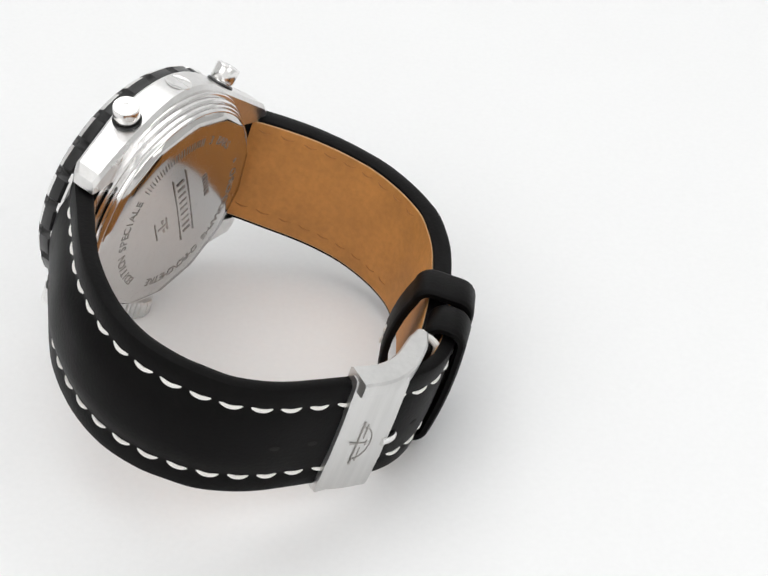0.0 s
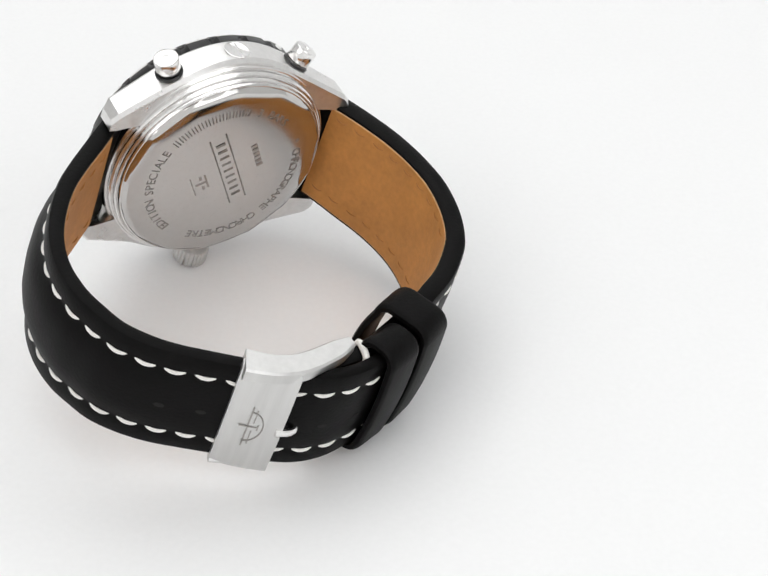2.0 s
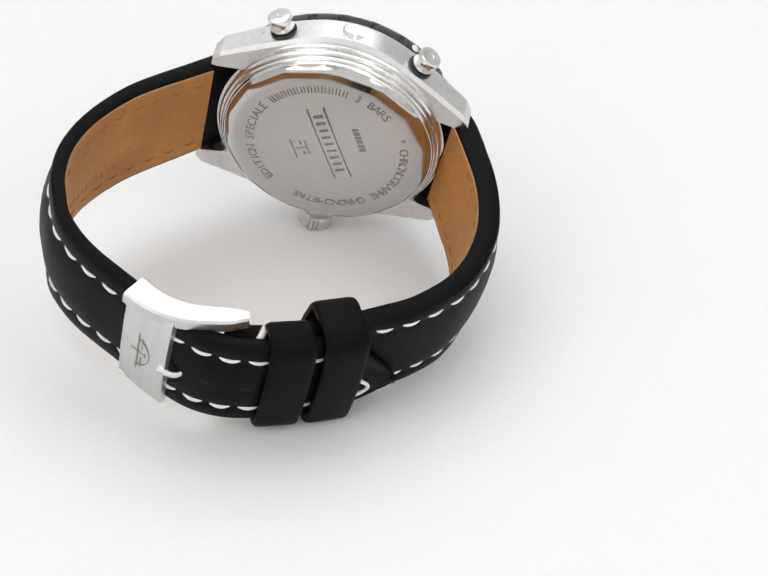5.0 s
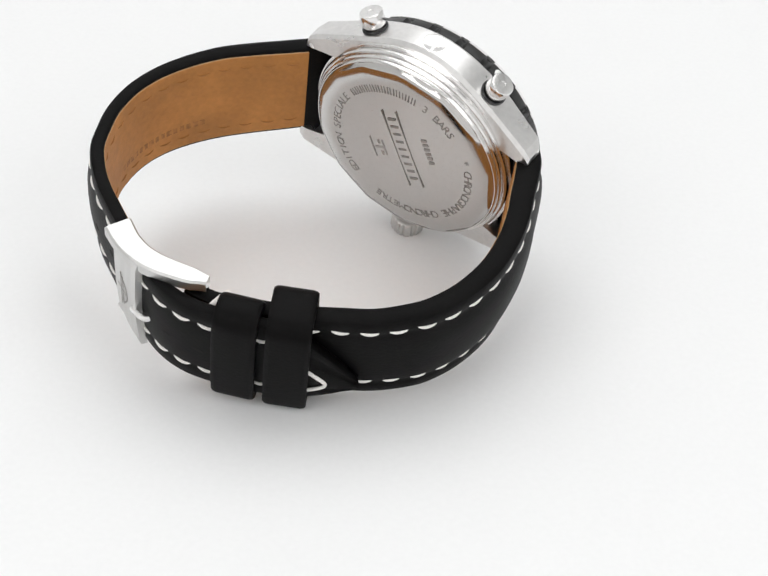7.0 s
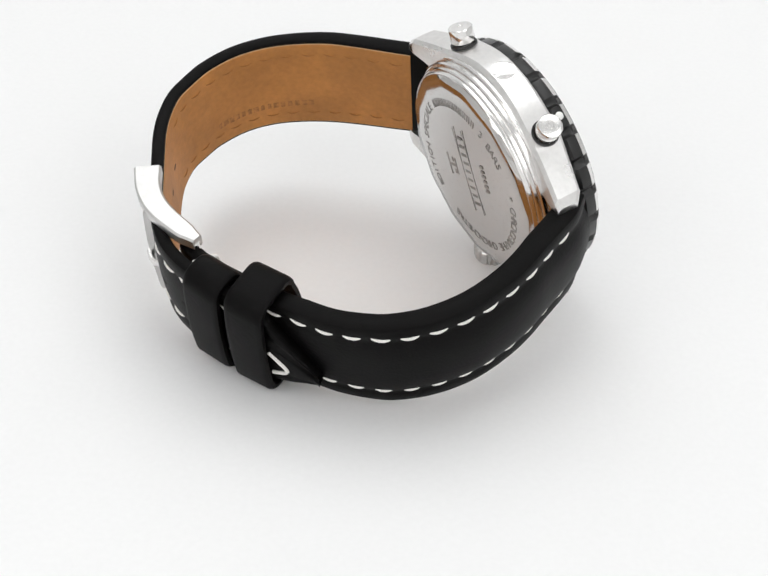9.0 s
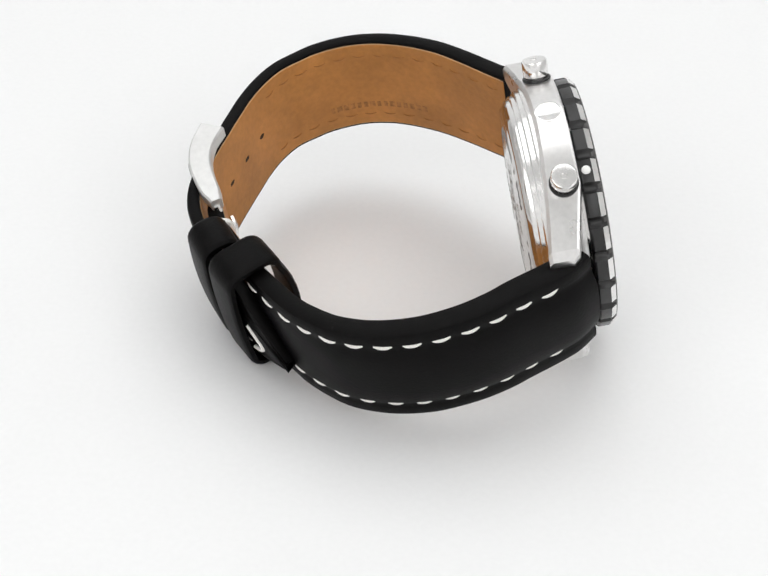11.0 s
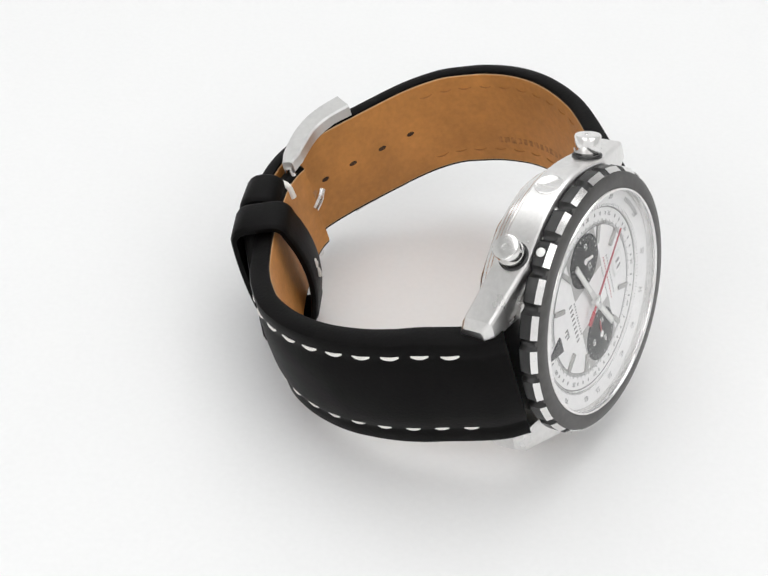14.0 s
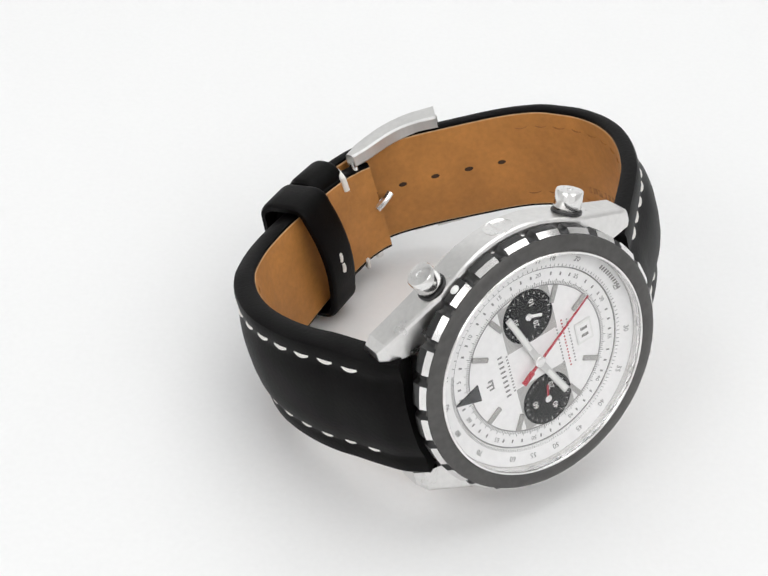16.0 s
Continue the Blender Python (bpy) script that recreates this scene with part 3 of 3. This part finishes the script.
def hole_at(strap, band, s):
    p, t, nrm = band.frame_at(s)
    # no opening is cut: a dark disc on each face paints the hole's inner shade
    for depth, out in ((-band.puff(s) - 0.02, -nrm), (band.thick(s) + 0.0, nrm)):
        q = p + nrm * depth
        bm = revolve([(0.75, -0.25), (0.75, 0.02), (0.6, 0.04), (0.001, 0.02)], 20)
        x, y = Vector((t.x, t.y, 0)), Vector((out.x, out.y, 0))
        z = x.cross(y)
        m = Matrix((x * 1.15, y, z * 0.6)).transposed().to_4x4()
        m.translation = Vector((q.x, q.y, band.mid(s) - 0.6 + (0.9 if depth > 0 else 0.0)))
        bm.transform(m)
        part("hole", fix(bm), HOLE_SHADE if depth > 0 else HOLE_SHADE_OUTER, strap, "dark disc for the shaded inside of an adjustment hole")


def straps():
    stitch, lining_stitch = stitch_mesh(3.7, 0.36), stitch_mesh(3.2, 0.15)
    stitch.materials.append(THREAD)
    lining_stitch.materials.append(LINING_STITCH)
    lb = Band(LONG, 1, long_thick, lambda s: 1.2 + 0.6 * ramp(s, 6, 18) - 1.5 * ramp(s, 32, 72), LONG_SHAPE, 150)
    sb = Band(SHORT, -1, short_thick, lambda s: 1.35 - 1.2 * min(max((s - 30) / 28, 0), 1), SHORT_SHAPE, 120)
    long_strap = part("long_strap", lb.mesh(leather_section(lb), tip=12.5), LEATHER, watch, "padded black leather strap end with white stitching and holes", place=REST)
    part("lining", lb.mesh(lining_section(lb), tip=12.5, start=5.2), LINING, long_strap, "tan leather lining")
    part("lining_edge", lb.mesh(lining_section(lb, 0.16, 0.07), tip=12.5, start=5.3), LINING_EDGE, long_strap, "pale raw edge of the lining")
    short_strap = part("short_strap", sb.mesh(leather_section(sb)), LEATHER, watch, "padded black leather strap end with white stitching", place=REST)
    part("lining", sb.mesh(lining_section(sb), start=4.8), LINING, short_strap, "tan leather lining")
    part("lining_edge", sb.mesh(lining_section(sb, 0.16, 0.07), start=4.9), LINING_EDGE, short_strap, "pale raw edge of the lining")
    for side in (1, -1):
        thread_row(long_strap, lb, stitch, lb.near(-45.3, -39.9) % 4.75 + 4.75, lb.length - 11.0, side, pitch=4.75)
        thread_row(short_strap, sb, stitch, sb.near(25.9, -11.2), sb.length - 20.0, side)
        thread_row(long_strap, lb, lining_stitch, 8.0, 62.0, side, True, pitch=4.4, inset=0.3)
        thread_row(short_strap, sb, lining_stitch, 8.0, 44.0, side, True, pitch=4.4, inset=0.3)
    # the seam turns round at the tip
    pts = []
    for back, w in ((9.0, -0.2), (7.2, -2.0), (6.0, -3.4), (5.8, -4.4), (6.8, -5.2), (8.6, -5.9)):
        p, t, nrm = lb.frame_at(lb.length - back)
        q = p - nrm * (lb.puff(lb.length) * 0.8 + 0.1)
        pts.append((q.x, q.y, lb.mid(lb.length - back) + w))
    part("tip_thread", tube(pts, 0.36, 24), THREAD, long_strap, "white thread round the strap tip")
    # worn stamp on the lining
    for i in range(15):
        bm = bmesh.new()
        s = 26 + 1.5 * i
        p, t, nrm = lb.frame_at(s)
        q = p + nrm * (lb.thick(s) + 0.01)
        m = Matrix((Vector((-t.x, -t.y, 0)), Vector((0, 0, 1)), Vector((nrm.x, nrm.y, 0)))).transposed().to_4x4()
        m.translation = Vector((q.x, q.y, -5.2 + lb.mid(s)))
        flat_bar(bm, m, random.uniform(0.7, 1.1), 1.4, 0.02)
        part("stamp_mark", bm, LINING_STAMP, long_strap, smooth=False)
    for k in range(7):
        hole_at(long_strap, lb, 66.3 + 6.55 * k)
    fold_threads(short_strap)
    return lb, sb


# ---- keepers, buckle ----
def keeper(s, lb, width, label, deep=5.9, taller=0.0, slack=0.2):
    p, t, nrm = lb.frame_at(s)
    x, y, z = Vector((t.x, t.y, 0)), Vector((nrm.x, nrm.y, 0)), Vector((0, 0, 1))
    m = Matrix((x, y, z)).transposed().to_4x4()
    m.translation = Vector((p.x, p.y, lb.mid(s) + 0.1))
    h = lb.half(s) + 0.2 + taller
    bm = bmesh.new()
    outline = []
    corners = ((h - 1.6, deep - 1.6, 0), (-h + 1.6, deep - 1.6, 90), (-h + 1.6, 1.4, 180), (h - 1.6, 1.4, 270))
    for n, (cx, cy, a0) in enumerate(corners):
        for k in range(6):
            a = radians(a0 + 18 * k)
            outline.append((cx, cy, math.cos(a), math.sin(a)))
        if n in (0, 2):
            # the long sides bow: the loop hangs slack inside, and lies closely on the padded strap outside
            nx = corners[n + 1][0]
            for k in range(1, 8):
                w = k / 8
                bow = 4 * w * (1 - w) * (slack if n == 0 else -0.5)
                outline.append((cx + (nx - cx) * w, cy + bow, 0.0, 1.0 if n == 0 else -1.0))
    loops = []
    for along, r in ((-0.46, 1.75), (-0.5, 1.95), (-0.5, 2.75), (-0.46, 3.0), (-0.38, 3.15), (0.38, 3.15), (0.46, 3.0), (0.5, 2.75), (0.5, 1.95), (0.46, 1.75)):
        loops.append([bm.verts.new((along * width, cy + r * sn, cx + r * cs)) for cx, cy, cs, sn in outline])
    loops.append(loops[0])
    ring_faces(bm, loops, True, False)
    bm.transform(m)
    ob = part("keeper", fix(bm), LEATHER, watch, label, place=REST)
    if taller:
        for w in (-0.4, -2.6):
            p = [m @ Vector((0.25, deep + slack + 1.45, w - 0.8)), m @ Vector((0.1, deep + slack + 1.62, w)), m @ Vector((0.0, deep + slack + 1.45, w + 0.8))]
            part("stitch", tube(p, 0.36, 8), THREAD, ob)
    return ob


def buckle(lb):
    top, low = 11.2, -12.0
    # front plate, slightly bowed round the strap
    bm = bmesh.new()
    loops = []
    curve, _, _ = spline([(-24.7, -64.1), (-20.6, -66.7), (-16.4, -68.7)], 9)
    rows = [(low, 0.9), (low + 0.25, 0.3), (low + 1.2, 0.0), (low + 8, -0.35), (top - 8, -0.35), (top - 1.2, 0.0), (top - 0.25, 0.3), (top, 0.9)]
    for c in curve:
        n = Vector((0.46, 0.89))
        outer = [(c.x + n.x * d, c.y + n.y * d, w) for w, d in rows]
        inner = [(c.x + n.x * 1.5, c.y + n.y * 1.5, w) for w, d in reversed(rows)]
        loops.append([bm.verts.new(v) for v in outer + inner])
    ring_faces(bm, loops)
    ob = part("buckle", fix(bm), STEEL_SATIN, watch, "satin steel tang buckle with engraved emblem", place=REST)
    # side arms
    for w0, w1 in ((9.3, 11.9), (-11.9, -10.9)):
        bm = bmesh.new()
        loops = []
        mids, tans, _ = spline([(-24.2, -63.6), (-20.0, -65.6), (-15.5, -66.2), (-10.5, -65.3), (-5.2, -63.7)] if w0 > 0 else
                               [(-24.2, -64.4), (-22.0, -65.4), (-19.6, -66.2)], 16)
        for i, (c, t) in enumerate(zip(mids, tans)):
            k = i / 15
            n = Vector((-t.y, t.x))
            th = (2.4 - 0.8 * k) * math.sqrt(max(0.4, 1.0 - max(0.0, (k - 0.82) / 0.18) ** 2)) if w0 > 0 else 1.3 - 0.5 * k
            e = 0.35
            sec = [(w0 + e, -th), (w1 - e, -th), (w1, -th + e), (w1, th - e), (w1 - e, th), (w0 + e, th), (w0, th - e), (w0, -th + e)]
            shift = 0.0 if w0 > 0 else 1.1
            loops.append([bm.verts.new((c.x + n.x * d, c.y + n.y * d + shift, w)) for w, d in sec])
        ring_faces(bm, loops)
        part("side_arm", fix(bm), STEEL_SATIN, ob, "polished steel side of the buckle")
    # hinge bar and tongue
    bm = revolve([(0.001, -10.8), (0.8, -10.8), (0.8, 10.4), (0.001, 10.4)], 16)
    bm.transform(Matrix.Translation((-5.6, -64.0, 0)) @ Matrix.Rotation(radians(90), 4, "X"))
    part("hinge_bar", bm, STEEL, ob)
    bm = bmesh.new()
    loops = []
    pts, tans, _ = spline([(-5.6, -64.2), (-9.0, -65.5), (-12.6, -66.8), (-14.2, -68.9), (-15.6, -69.2), (-17.6, -68.7)], 22)
    for c, t in zip(pts, tans):
        n = Vector((-t.y, t.x))
        loops.append([bm.verts.new((c.x + n.x * 0.55 * math.cos(a), c.y + n.y * 0.55 * math.cos(a), -1.5 + 0.75 * math.sin(a)))
                      for a in [2 * math.pi * j / 10 for j in range(10)]])
    ring_faces(bm, loops)
    part("tongue", fix(bm), STEEL, ob, "steel buckle tongue")
    part("tongue_loop", tube([(-7.3, -62.9, -0.7), (-8.5, -62.75, -0.1), (-9.7, -62.8, 0.5), (-10.8, -63.1, 1.0)], 0.68), STEEL, ob, "steel base of the tongue over the hinge bar")
    # engraved emblem: a round shield between two wings
    bm = bmesh.new()
    n = Vector((-0.46, -0.89, 0))
    m = Matrix((Vector((0, 0, 1)), Vector((0.89, -0.46, 0)), n)).transposed().to_4x4()
    m.translation = Vector((-20.6, -66.75, -1.2)) + n * 0.33
    for dx, dy, bw, bh in ((0, -1.0, 9.0, 0.26), (0, -1.6, 0.3, 1.6), (-2.4, -0.2, 3.0, 0.2), (2.4, -0.2, 3.0, 0.2), (0, 0.6, 1.2, 0.25), (0, -0.2, 0.25, 1.8)):
        flat_bar(bm, m @ Matrix.Translation((dx, dy, 0)), bw, bh, 0.06)
    for k in range(27):
        a = math.pi * k / 26
        flat_bar(bm, m @ Matrix.Translation((3.3 * math.cos(a), -0.9 + 2.3 * math.sin(a), 0)) @ Matrix.Rotation(math.atan2(2.3 * math.cos(a), -3.3 * math.sin(a)), 4, "Z"), 0.52, 0.22, 0.06)
    part("emblem", bm, ENGRAVED_SOFT, ob, "engraved winged emblem", smooth=False)
    return ob


def tube(points, r, n=14):
    """A round thread or wire along a few points in space."""
    bm = bmesh.new()
    pts, tans, _ = spline(points, n)
    loops = []
    for c, t in zip(pts, tans):
        a = t.orthogonal().normalized() if not loops else (a - t * a.dot(t)).normalized()
        b = t.cross(a)
        loops.append([bm.verts.new(c + (a * math.cos(q) + b * math.sin(q)) * r) for q in [2 * math.pi * k / 8 for k in range(8)]])
    ring_faces(bm, loops)
    return fix(bm)


def fold_threads(strap):
    """White threads that tie the folded strap end round the hinge bar."""
    for w0, w1, w2 in ((7.4, 9.3, 8.9), (-10.0, -10.9, -10.6)):
        p = [(-2.7, -66.2, w0), (-2.7, -66.0, w2), (-2.5, -65.1, w1), (-2.2, -63.1, w1), (-2.1, -62.2, w2), (-2.1, -61.9, w0 * 0.88)]
        part("fold_thread", tube(p, 0.6 if w0 > 0 else 0.4), THREAD, strap, "white thread over the strap edge")


watch_case()
case_back()
pusher(-12.4)
pusher(12.4)
crown()
bezel()
dial()
dial_pointers()
crystal()
LB, SB = straps()
keeper(105.3, LB, 7.5, "black leather keeper loop, fixed", 4.2)
keeper(114.2, LB, 7.5, "black leather keeper loop, sliding", 7.6, 0.3, 1.6)
buckle(LB)


def motions():
    """The turntable carries the watch round at an even pace."""
    walk(watch, [(float(i), pose(0, 0, 0, 0, 0, 45.17038 - 12.75981 * i)) for i in range(17)])


motions()
